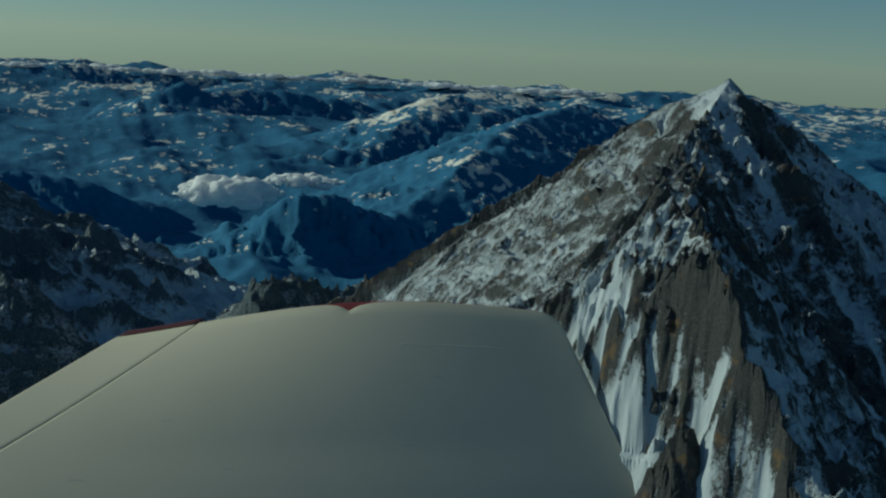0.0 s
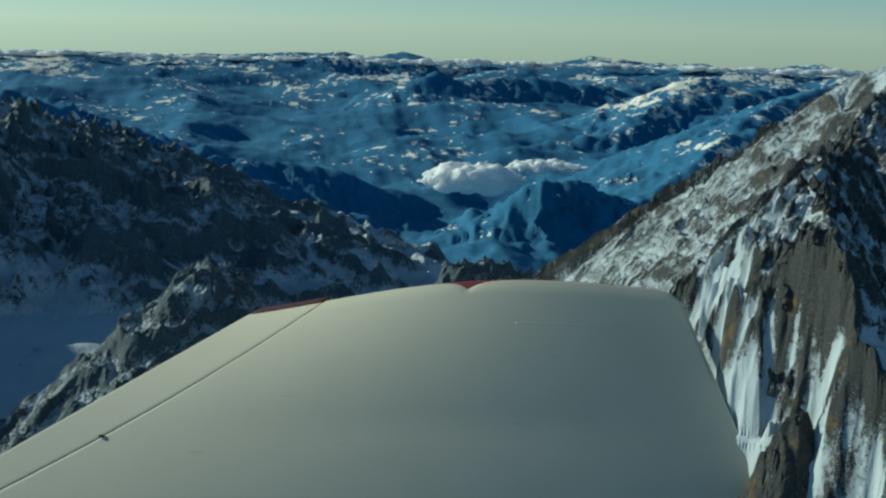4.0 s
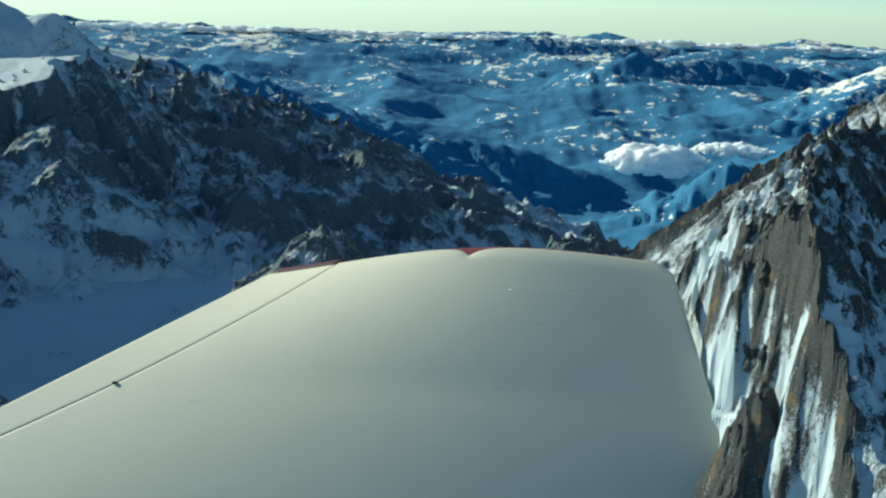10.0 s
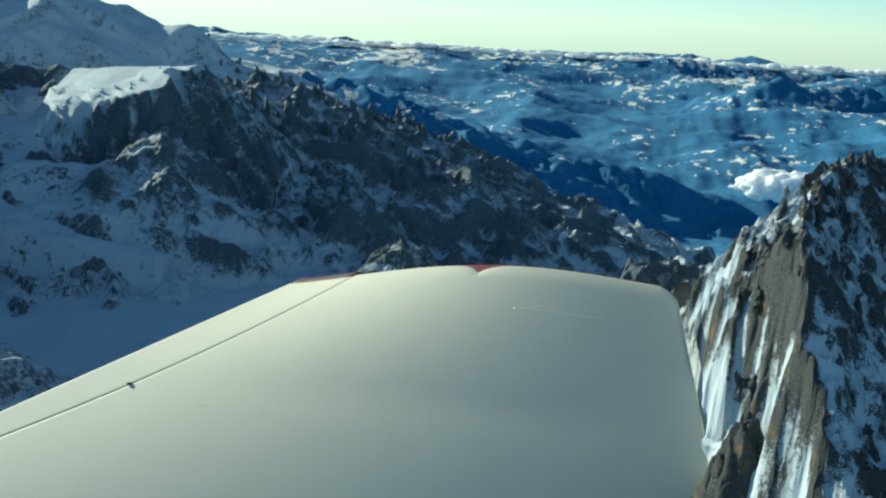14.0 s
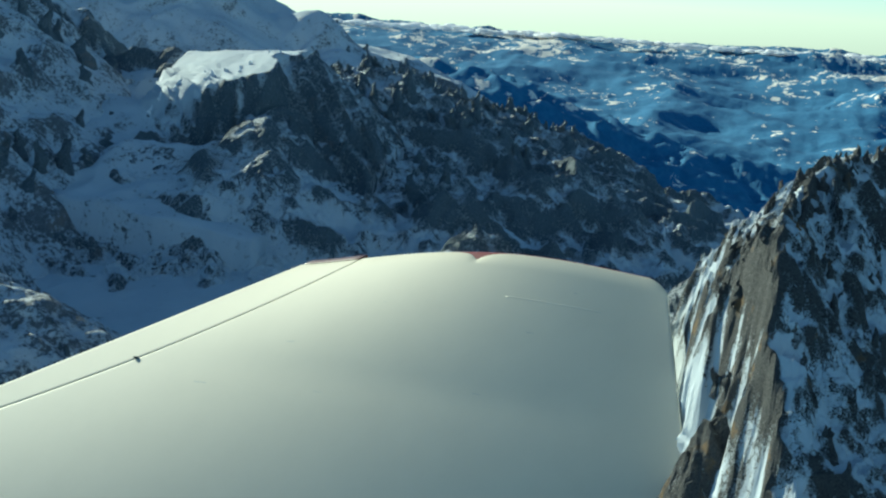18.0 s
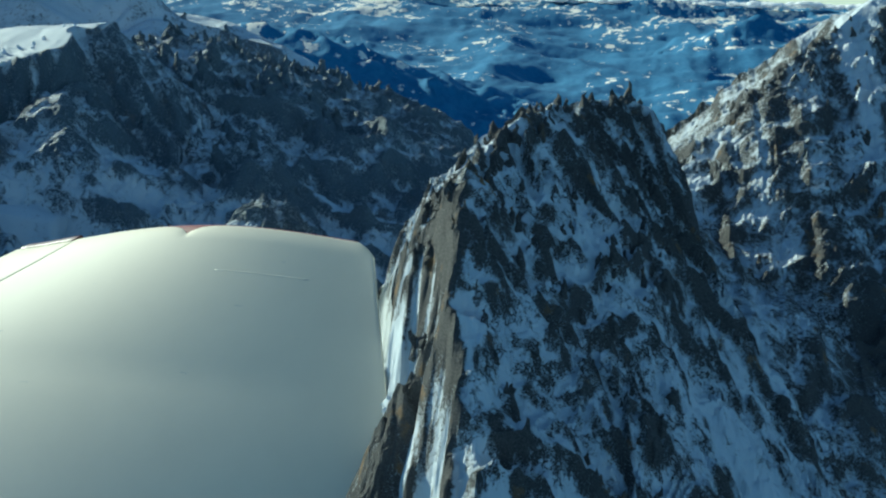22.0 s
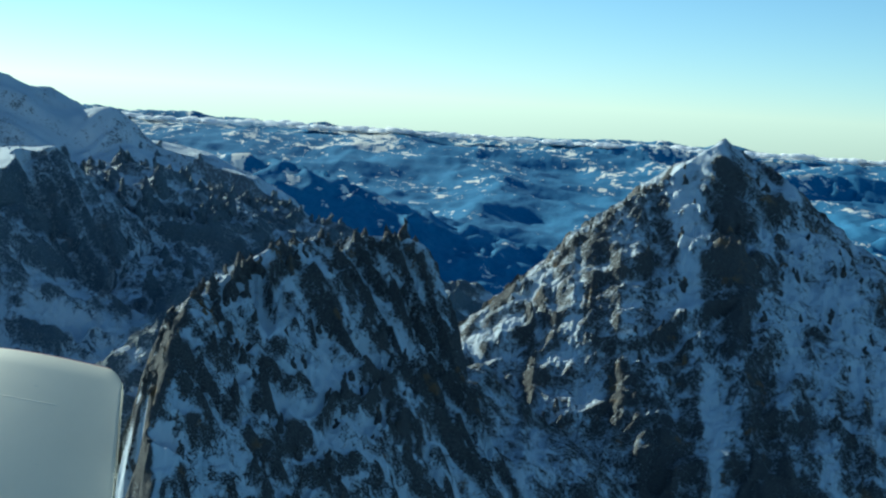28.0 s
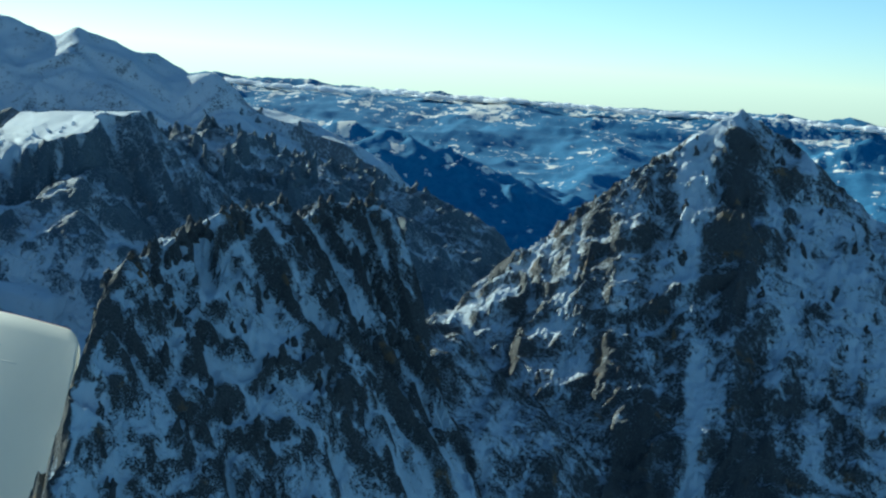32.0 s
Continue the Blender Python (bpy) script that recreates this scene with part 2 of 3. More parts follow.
# ---- the ground: one sheet from the glaciers below to the horizon ----
def ground_height(x, y):
    r = np.hypot(x - 60, y)
    z = np.interp(r, (0, 300, 560, 900, 1300, 1700, 2400, 3200, 4200, 4900), (-185, -185, -180, -215, -275, -268, -250, -222, -178, -124))
    grow = np.clip((r - 500) / 900, 0, 1)
    z = z + grow * 20 * fbm(x / 380, y / 380, 5, 31, 0.45, True) + grow * 3.5 * fbm(x / 100, y / 100, 4, 41, 0.5, True)
    # the mountain under the cloud bank and the snowy chains behind it
    for line, s in (((285, 1678, -205), (325, 1692, -180), (370, 1720, -182), (520, 1800, -240)), 0.55), \
                   (((-160, 1830, -225), (-94, 1900, -200), (0, 1930, -182), (60, 1950, -190), (160, 1990, -225)), 0.45), \
                   (((430, 1760, -240), (613, 2000, -168), (760, 2250, -128), (900, 2500, -115), (1150, 2900, -100)), 0.40), \
                   (((420, 2600, -220), (640, 2700, -190), (895, 3000, -94), (980, 3100, -130), (1200, 3300, -120)), 0.38), \
                   (((180, 3500, -200), (300, 3600, -165), (386, 3650, -114), (470, 3700, -132), (640, 3800, -128), (900, 3850, -150)), 0.42), \
                   (((-420, 4450, -150), (-120, 4550, -128), (40, 4600, -118), (110, 4600, -103), (190, 4620, -104), (330, 4600, -125), (700, 4600, -128)), 0.40), \
                   (((-480, 1900, -110), (-400, 1880, -88), (-340, 1870, -92), (-290, 1900, -108), (-200, 1980, -150)), 0.34):
        z = np.maximum(z, crest(x, y, line, s, s, 10, 30 if s == 0.55 else 60, int(line[0][0]) % 97) + 4 * fbm(x / 50, y / 50, 4, 3, 0.5, True) - 2)
    return z


ang = np.concatenate([np.linspace(-34, 34, 620), np.linspace(36, 324, 60)])
rad = np.concatenate([np.linspace(0.5, 250, 20), np.geomspace(260, 4930, 430)])
ga, gr = np.meshgrid(np.radians(ang), rad)
gx, gy = 60 + gr * np.sin(ga), gr * np.cos(ga)
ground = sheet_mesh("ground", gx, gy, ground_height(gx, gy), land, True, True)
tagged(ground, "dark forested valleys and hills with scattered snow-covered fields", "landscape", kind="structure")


# ---- the near mountains ----
PEAK_LEFT = ((154.4, 298.6, -3.5), (149.8, 303.2, -6.6), (144.7, 308.3, -9.6), (141.5, 311.5, -12.6), (135.3, 317.7, -19.2), (128.9, 324, -26),
             (122.9, 330, -32.3), (116.7, 336.3, -38), (110.3, 342.7, -44.7), (103.7, 349.3, -50), (90, 368, -70), (70, 390, -100))
PEAK_RIGHT = ((154.4, 298.6, -3.5), (160.3, 299, -7.5), (166, 299.5, -13), (173.8, 300, -20.5), (181, 300, -27), (186, 301, -31.5), (205, 303, -48), (240, 310, -80))
ARETE = ((154.4, 298.6, -3.5), (150.9, 294, -5.2), (144.8, 288, -9.7), (138.5, 283, -13.6), (134.2, 278, -17.5), (129.6, 273, -22.8), (122.7, 268, -28.5),
         (118.4, 264, -33), (114.5, 262, -36.6), (108, 256, -46))
SPUR_LINE = ((113.5, 222, -31), (109, 212.5, -19.5), (107.2, 211, -18.3), (100.3, 205, -17.6), (98, 198, -19.6), (95, 190, -17), (93.5, 178, -16.8), (91, 173, -16.6),
        (88, 168, -18.8), (87, 161, -20.6), (86, 157, -21), (85.8, 152.5, -24), (85.5, 149, -34), (85, 142, -48), (83, 128, -60), (81, 115, -68), (79, 100, -85))
EYE_X, EYE_Y = 62.0, -7.0
NEAR_Y = np.linspace(60, 300, 481)
NEAR_SET = 1 + 0.10 * np.clip((215 - NEAR_Y) / 45, 0, 1)
NEAR_TO = EYE_Y + (NEAR_Y - EYE_Y) * NEAR_SET


def set_back(x, y, z):
    """Where a point of the spur's plan lies on the mountain, the nearer end drawn out towards the north."""
    f = float(np.interp(y, NEAR_Y, NEAR_SET))
    return EYE_X + (x - EYE_X) * f, EYE_Y + (y - EYE_Y) * f, z * f


SPUR = tuple(set_back(*p) for p in SPUR_LINE)
COL = ((112, 225, -36), (112, 255, -41), (110, 285, -43))


def ledges(x, y, h, rise, depth):
    """Broken ledges and short walls, one to every rise metres of height."""
    k = 2 * math.pi / rise
    return depth * np.sin(k * h + 3.0 * fbm(x / 6, y / 6, 3, 401)) * (0.5 + 0.5 * fbm(x / 9, y / 9, 2, 411))


def peak_height(x, y):
    h = crest(x, y, PEAK_LEFT, 0.9, 0.66, 1.9, 8, 3, 1.0, 0.8)
    h = np.maximum(h, crest(x, y, PEAK_RIGHT, 0.9, 0.68, 1.4, 9, 13, 1.0, 0.8))
    h = np.maximum(h, crest(x, y, ARETE, 0.72, 0.95, 2.2, 7, 23))
    h = np.maximum(h, crest(x, y, COL, 0.75, 0.66, 2.4, 8, 43))
    h = np.maximum(h, crest(x, y, ((151, 300, -5.5), (154.4, 298.6, -2.6), (157, 298.8, -4.6)), 1.0, 1.0))
    low = np.clip((-3 - h) / 14, 0.06, 1)
    h = h + low * (0.8 * fbm(x / 4.5 + 0.35 * fbm(x / 20, y / 20, 2, 55), y / 22, 4, 51, 0.5, True) - 0.7 + 0.4 * fbm(x / 1.8, y / 1.8, 3, 61))
    return h + low * ledges(x, y, h, 3.4, 0.11)


def spur_plan(x, y):
    """The spur over its plan, before it is drawn out."""
    h = crest(x, y, SPUR_LINE, 1.15, 1.1, 2.6, 5.2, 73)
    h = h - 1.9 * np.clip(78.5 - x - 2.5 * fbm(x / 6, y / 6, 4, 97), 0, 40) - 2.4 * np.maximum(0, x - 110 - 0.5 * (212 - y))
    low = np.clip((-15 - h) / 6, 0.3, 1)
    h = h + low * (0.45 * fbm(x / 4, y / 4, 4, 81, 0.5, True) - 0.3 + 0.35 * fbm(x / 1.2, y / 1.2, 3, 91))
    h = h + ledges(x, y, h, 2.6, 0.07)
    fan = -43.2 + 0.7 * np.minimum(x - 77, 4) - 0.4 * np.maximum(146 - y, 0) - np.maximum(y - 160, 0) - 0.9 * np.maximum(x - 82, 0) - 3.0 * np.maximum(74.5 - x, 0)
    fan = fan + 0.5 * fbm(x / 9, y / 5, 3, 95)
    return np.maximum(h, fan)


def plan_of(x, y):
    f = np.interp(y, NEAR_TO, NEAR_SET)
    return EYE_X + (x - EYE_X) / f, EYE_Y + (y - EYE_Y) / f, f


def spur_height(x, y):
    px, py, f = plan_of(x, y)
    h = spur_plan(px, py) * f
    # the south-west wall drops steeply to a snow apron
    wall = np.interp(y, (120, 150, 170, 185, 192, 200), (107.5, 95.0, 86.7, 80.0, 75.8, 72.4)) + 1.3 * fbm(x / 5, y / 5, 3, 611)
    lip = 1.5 - 0.209 * (y - 12) - 5.0 * (wall - x) + 2.6 * fbm(y / 5.5, x / 5.5, 3, 621, 0.5, True) + 2.4 * fbm(x / 1.8, y / 2.6, 3, 633)
    apron = -48.5 - 0.75 * np.maximum(wall - x, -1) - 4.0 * np.maximum(wall - x - 5.8, 0) - 1.2 * np.maximum(163 - y, 0) - 0.5 * np.maximum(y - 186, 0) + 0.5 * fbm(x / 5, y / 5, 3, 95)
    lip = lip + 9.0 * np.maximum(y - 191, 0)
    return np.minimum(h, np.maximum(lip, apron))


def peak_bands(x, y):
    """A central couloir, rock buttresses on both sides of it and open snow to the east."""
    c = np.interp(y, (205, 235, 270, 290), (154.7, 152.9, 148.2, 147))
    q = x - c
    band = 0.45 * np.exp(-(q / 2.6) ** 2) - 0.24 * np.exp(-((q - 8) / 3.0) ** 2) - 0.16 * np.exp(-((q + 8) / 5.0) ** 2) + 0.14 * np.clip((q - 12) / 6, 0, 1) + 0.22 * fbm(x / 3.5 + 0.4 * fbm(x / 9, y / 9, 2, 703), y / 16, 4, 701)
    top = np.hypot(x - 153.6, (y - 297.5) * 0.8)
    return np.where(y < 300, 1.5 * band, 0.12) + 1.1 * np.exp(-(top / 4.2) ** 2)


def spur_snow(x, y):
    """Snow on the fan at the western foot and on the flank above it; a bare rust-brown buttress between."""
    wall = np.interp(y, (120, 150, 170, 185, 192, 200), (107.5, 95.0, 86.7, 80.0, 75.8, 72.4))
    lit = np.clip((wall - x - 3.3) / 0.8, 0, 1) * np.clip((y - 160) / 3, 0, 1)
    bands = 0.5 * np.exp(-((y - 186) / 3.0) ** 2) - 0.5 * np.exp(-((y - 173) / 4.5) ** 2)
    steep = np.clip((wall + 4 - x) / 3, 0, 1) * np.clip((x - wall + 4) / 2, 0, 1) * np.clip((198 - y) / 4, 0, 1)
    lit = 1.0 * lit + (bands - 0.12 + 0.75 * fbm(x / 1.3, y / 2.2, 4, 641)) * steep
    x, y, _ = plan_of(x, y)
    foot = np.clip((82 - x) / 3, 0, 1) * np.clip((163 - y) / 4, 0, 1) * np.clip((y - 138) / 5, 0, 1)
    u, w = 0.354 * x + 0.935 * y, 0.935 * x - 0.354 * y
    gully = np.clip(fbm(u / 7 + 0.3 * fbm(x / 8, y / 8, 2, 421), w / 40, 3, 425, 0.5, True) - 0.2, -0.6, 0.9)
    return lit + 0.9 * foot + 0.2 * np.clip((88 - x) / 9, 0, 1) + 0.40 * gully + 0.20 + 0.7 * np.exp(-((y - 171 + 0.4 * (x - 83)) / 3.2) ** 2) * np.clip((89 - x) / 2, 0, 1)


peak = grid_mesh("mountain_peak", np.arange(60, 262, 0.5), np.arange(150, 420, 0.5), peak_height, granite, False, 1.0, 0.9, 1.6, peak_bands)
tagged(peak, "pyramid-shaped granite peak with snow gullies and a white summit", "mountain")
spur = grid_mesh("mountain_spur", np.arange(52, 150, 0.32), np.arange(104, 250, 0.32), spur_height, granite, False, 1.5, 1.0, 1.3, spur_snow)
tagged(spur, "jagged dark granite spur with a crest of small towers", "mountain")


def needle_height(x, y):
    h = crest(x, y, ((80, 172, -62), (82.6, 168, -50), (83.6, 166.6, -45.2), (84.9, 165.6, -47.5), (86.4, 163, -54), (88, 157, -66)), 2.4, 2.2, 1.5, 3, 5)
    return h + 0.8 * fbm(x / 2.2, y / 2.2, 4, 15, 0.55, True) - 0.6


needle = grid_mesh("rock_needle", np.arange(73, 97, 0.25), np.arange(152, 178, 0.25), needle_height, granite, False, 0.6, 0.5, 2.0)
tagged(needle, "dark bare rock needle below the granite spur", "rock")

# ---- the ridge of towers across the glacier ----
RIDGE = ((-300, 735, -46), (-240, 740, -42), (-190, 750, -46), (-165, 760, -49), (-133, 772, -45), (-120, 790, -53), (-113, 805, -59), (-108, 820, -65), (-98, 830, -60), (-91, 838, -61.5),
         (-80, 850, -70), (-64, 858, -72), (-55, 862, -80), (-49, 868, -91), (-42, 875, -101), (-26, 885, -117), (-13, 895, -132), (20, 910, -165), (80, 930, -225))


def ridge_height(x, y):
    h = crest(x, y, RIDGE, 0.45, 0.42, 10, 34, 103)
    h = np.maximum(h, crest(x, y, ((-640, 660, 75), (-450, 700, 52), (-385, 715, 36), (-345, 725, 4), (-318, 730, -30), (-300, 735, -46)), 0.8, 0.95, 9, 30, 143))
    h = np.maximum(h, crest(x, y, ((-165, 760, -52), (-152, 640, -64), (-154, 605, -92), (-156, 580, -120)), 0.6, 0.6, 5, 22, 113))
    h = np.maximum(h, crest(x, y, ((-80, 845, -74), (-70, 690, -88), (-62, 620, -104), (-58, 580, -122)), 0.55, 0.55, 5, 22, 123))
    return h + 4.5 * fbm(x / 26, y / 26, 4, 131, 0.5, True) - 3.5 + 0.9 * fbm(x / 5, y / 5, 3, 141)


def ridge_snow(x, y):
    """Bare towers above, smooth snow aprons below."""
    h = ridge_height(x, y)
    low = np.interp(x, (-200, -110, -40), (-80, -88, -112))
    return 0.5 * np.clip((low - h) / 10, 0, 1) + 0.06 * np.clip((h - low) / 10, 0, 1) + 0.45 * np.clip((-285 - x) / 20, 0, 1)


ridge = grid_mesh("mountain_ridge", np.arange(-560, 150, 1.5), np.arange(520, 1010, 1.5), ridge_height, granite_hazed, False, 0.80, 1.3, 6.0, ridge_snow)
tagged(ridge, "long dark ridge of granite towers above a shaded glacier", "mountain")


def dome_height(x, y):
    line = ((-1000, 1290, 95), (-760, 1290, 48), (-640, 1300, 30), (-560, 1300, 15), (-515, 1300, 0), (-489, 1300, 10), (-455, 1300, 5), (-418, 1300, -21), (-390, 1300, -25.7),
            (-352, 1300, -23.7), (-335, 1300, -37), (-302, 1300, -60), (-270, 1305, -75), (-248, 1310, -86), (-200, 1320, -120))
    h = crest(x, y, line, 0.5, 0.66, 7, 60, 153)
    shelf = crest(x, y, ((-420, 800, -52), (-300, 760, -55), (-240, 730, -52)), 0.2, 0.28, 6, 30, 163)
    h = h - 0.6 * np.maximum(x + 190, 0)
    return np.maximum(h, shelf) + 2.5 * fbm(x / 50, y / 50, 4, 171, 0.45, True) - 2.5


dome = grid_mesh("snow_dome", np.arange(-1060, -120, 3.2), np.arange(560, 1560, 3.5), dome_height, ice, True, 1.55, 0.6, 20.0)
tagged(dome, "broad rounded snow mountain with seracs and wind-blown crest", "mountain")


def hanging_height(x, y):
    field = -60 + 0.30 * (x + 225) + 0.42 * (y - 672)
    field = np.minimum(field, -38 + 0.06 * (x + 190)) - 1.4 * np.maximum(-228 - x, 0) - 2.6 * np.maximum(x + 162 + 3 * fbm(x / 9, y / 9, 3, 283), 0) - np.interp(x, (-245, -198, -176), (0.72, 0.72, 2.0)) * np.maximum(664 - y + 4 * fbm(x / 9, y / 9, 3, 287), 0)
    tongue = crest(x, y, ((-150, 700, -34), (-168, 682, -50), (-185, 670, -67), (-208, 662, -82), (-232, 655, -98)), 0.9, 0.8, 2, 14, 263)
    h = np.maximum(field, tongue)
    stair = fbm(x / 22 + 0.02 * y, (y + 0.8 * x) / 7, 3, 271, 0.5, True)
    return h + np.clip((-44 - h) / 10, 0, 1) * 2.8 * stair + 0.9 * fbm(x / 20, y / 20, 4, 281)


def hanging_snow(x, y):
    """Clean snow on the shelf and on the broken steps, bare rock on the walls below."""
    steps_below = 0.55 * np.clip((-190 - x) / 8, 0, 1) * np.clip((y - 606) / 10, 0, 1)
    return steps_below + 0.75 * np.clip((y - 658) / 6, 0, 1) * np.clip((-158 - x) / 4, 0, 1) * np.clip((x + 236) / 4, 0, 1)


hanging = grid_mesh("hanging_glacier", np.arange(-262, -100, 0.9), np.arange(596, 742, 0.9), hanging_height, granite_hazed, True, 0.95, 0.6, 5.0, hanging_snow)
tagged(hanging, "sunlit hanging glacier with broken steps of ice", "glacier")


def pyramid_height(x, y):
    h = crest(x, y, ((-60, 420, -130), (-40, 425, -112), (-19, 430, -91), (-11, 430, -80), (-3, 431, -71), (9, 432, -79), (25, 438, -95), (60, 450, -125)), 0.9, 0.9, 4, 12, 183)
    return h + 1.6 * fbm(x / 9, y / 9, 5, 191, 0.55, True) - 1.2


pyramid = grid_mesh("rock_pyramid", np.arange(-90, 70, 0.8), np.arange(370, 490, 0.8), pyramid_height, granite_hazed, False, 1.15, 1.3, 4.0)
tagged(pyramid, "small pointed rock pyramid dusted with snow above the glacier", "mountain")


def crags_height(x, y):
    h = crest(x, y, ((55, 420, -90), (68, 420, -77), (74, 420, -68), (85, 420, -70), (95, 420, -73.5), (106, 420, -70), (116, 420, -66), (124, 420, -57), (130, 420, -60), (150, 415, -75)), 0.9, 0.9, 4, 9, 203)
    return h + 1.5 * fbm(x / 7, y / 7, 5, 211, 0.55, True) - 1.2


crags = grid_mesh("rock_crag", np.arange(30, 180, 0.8), np.arange(370, 470, 0.8), crags_height, granite_hazed, False, 0.9, 1.2, 4.0)
tagged(crags, "row of low dark rock crags behind the snow ridge", "mountain")


def shoulder_height(x, y):
    h = crest(x, y, ((-260, 440, -80), (-200, 430, -93), (-155, 420, -108), (-138, 420, -114), (-114, 418, -125), (-80, 412, -146)), 0.14, 0.11, 3.0, 14, 223, 1.36)
    return h + 1.2 * fbm(x / 16, y / 16, 4, 231, 0.5, True)


shoulder = grid_mesh("snow_shoulder", np.arange(-300, -60, 1.0), np.arange(340, 500, 1.0), shoulder_height, ice, True, 0.9, 1.0, 8.0)
tagged(shoulder, "snow-covered shoulder with a sunlit corniced edge", "mountain")


def flank_height(x, y):
    h = crest(x, y, ((-520, 860, 0), (-455, 800, -10), (-425, 740, 5), (-385, 680, 40), (-365, 610, 8), (-356, 520, -60), (-358, 450, -110), (-360, 380, -140)), 0.75, 0.70, 8, 36, 633)
    return h + 3.0 * fbm(x / 24, y / 24, 4, 641, 0.5, True) - 2.0


flank = grid_mesh("mountain_flank", np.arange(-640, -120, 1.8), np.arange(330, 880, 1.8), flank_height, ice, False, 1.35, 1.0, 12.0)
tagged(flank, "steep shaded mountainside of snow and dark rock above the glacier", "mountain")


def glacier_height(x, y):
    z = -119 + (y - 590) * 0.11 - 0.55 * np.clip(x + 40, 0, 200)
    return z + 2.5 * fbm(x / 60, y / 60, 4, 241, 0.45) + 0.5 * fbm(x / 9, y / 14, 3, 251, 0.5, True)


glacier = grid_mesh("glacier", np.arange(-520, 60, 2.0), np.arange(330, 900, 2.0), glacier_height, ice, True, 1.7, 0.4, 10.0)
tagged(glacier, "shaded snow-covered glacier basin with faint crevasses", "glacier", kind="structure")




# ---- rock towers on the crests ----
def tower_mesh(seed):
    """A jagged rock tower about 1 m wide and 2.4 m high, standing on its foot."""
    rng = random.Random(seed)
    bm = bmesh.new()
    rings = []
    for z, r in ((-1.2, 0.75), (-0.2, 0.60), (0.5, 0.50 * rng.uniform(0.8, 1.1)), (1.1, 0.36 * rng.uniform(0.8, 1.2)), (1.7, 0.2 * rng.uniform(0.7, 1.2))):
        off = Vector((rng.uniform(-0.1, 0.1), rng.uniform(-0.1, 0.1), 0)) * (z + 1.2)
        rings.append([bm.verts.new(off + Vector((math.cos(k * 0.897 + z) * r * rng.uniform(0.7, 1.25), math.sin(k * 0.897 + z) * r * rng.uniform(0.7, 1.25), z + rng.uniform(-0.18, 0.18)))) for k in range(7)])
    tip = bm.verts.new((rng.uniform(-0.1, 0.1), rng.uniform(-0.1, 0.1), 2.2))
    for lo, hi in zip(rings, rings[1:]):
        for k in range(7):
            bm.faces.new((lo[k], lo[(k + 1) % 7], hi[(k + 1) % 7], hi[k]))
    for k in range(7):
        bm.faces.new((rings[-1][k], rings[-1][(k + 1) % 7], tip))
    bmesh.ops.triangulate(bm, faces=bm.faces[:])
    me = bpy.data.meshes.new("rock_tower")
    bm.to_mesh(me)
    bm.free()
    return me


def towers(parent, line, height, material, gap, size, spread, seed, name="rock_tower", tall=(0.38, 0.72)):
    """Towers of random size along a crest line; size: the range of their widths."""
    rng = random.Random(seed)
    shapes = [tower_mesh(seed + k) for k in range(6)]
    for me in shapes:
        me.materials.append(material)
    for (x0, y0, z0), (x1, y1, z1) in zip(line, line[1:]):
        n = max(1, round(math.dist((x0, y0), (x1, y1)) / gap))
        for i in range(n):
            f = (i + rng.random()) / n
            x, y = x0 + f * (x1 - x0) + rng.gauss(0, spread), y0 + f * (y1 - y0) + rng.gauss(0, spread)
            w = rng.uniform(*size) * (1.35 if rng.random() < 0.2 else 1)
            z = float(height(np.array([[x]]), np.array([[y]]))[0, 0])
            ob = new(name, rng.choice(shapes))
            ob.matrix_world = pose(x, y, z - 0.45 * w, rng.uniform(-7, 7), rng.uniform(-7, 7), rng.uniform(0, 360)) @ Matrix.Diagonal((w, w, w * rng.uniform(*tall), 1))
            ob.parent = parent


def scatter(parent, xr, yr, height, material, count, size, seed):
    """Rock ribs standing out of a steep flank."""
    rng = random.Random(seed)
    shapes = [tower_mesh(seed + k) for k in range(5)]
    for me in shapes:
        me.materials.append(material)
    for _ in range(count):
        x, y, w = rng.uniform(*xr), rng.uniform(*yr), rng.uniform(*size)
        z = float(height(np.array([[x]]), np.array([[y]]))[0, 0])
        ob = new("rock_rib", rng.choice(shapes))
        ob.matrix_world = pose(x, y, z - 0.25 * w, rng.uniform(-8, 8), rng.uniform(-8, 8), rng.uniform(0, 360)) @ Matrix.Diagonal((w, w, w * rng.uniform(0.5, 1.0), 1))
        ob.parent = parent


towers(spur, SPUR[1:11], spur_height, granite, 1.3, (0.8, 1.9), 0.8, 300, tall=(0.45, 0.95))
towers(peak, PEAK_LEFT[4:10], peak_height, granite, 3.0, (0.7, 1.4), 0.8, 310)
towers(peak, ARETE[2:9], peak_height, granite, 2.2, (0.6, 1.3), 0.6, 315)
towers(ridge, RIDGE[3:15], ridge_height, granite_hazed, 2.2, (3.0, 6.5), 2.6, 320, tall=(0.45, 0.9))
towers(pyramid, ((-30, 427, -100), (25, 438, -95)), pyramid_height, granite_hazed, 4.0, (1.2, 2.4), 1.2, 330)
towers(hanging, ((-226, 662, -80), (-205, 668, -72), (-180, 676, -60), (-165, 690, -50)), hanging_height, packed_snow, 5.0, (1.8, 3.6), 3.0, 350, "serac")
towers(dome, ((-345, 1292, -36), (-300, 1296, -62), (-250, 1306, -88)), dome_height, granite_hazed, 16.0, (5, 9), 6.0, 360, "rock_outcrop")
towers(shoulder, ((-150, 412, -116), (-110, 408, -134)), shoulder_height, granite_hazed, 7.0, (1.5, 3.0), 5.0, 370, "rock_outcrop")
towers(needle, ((82.6, 168, -50), (84.9, 165.6, -47.5), (86, 163.6, -53)), needle_height, granite, 1.2, (0.6, 1.2), 0.6, 380)
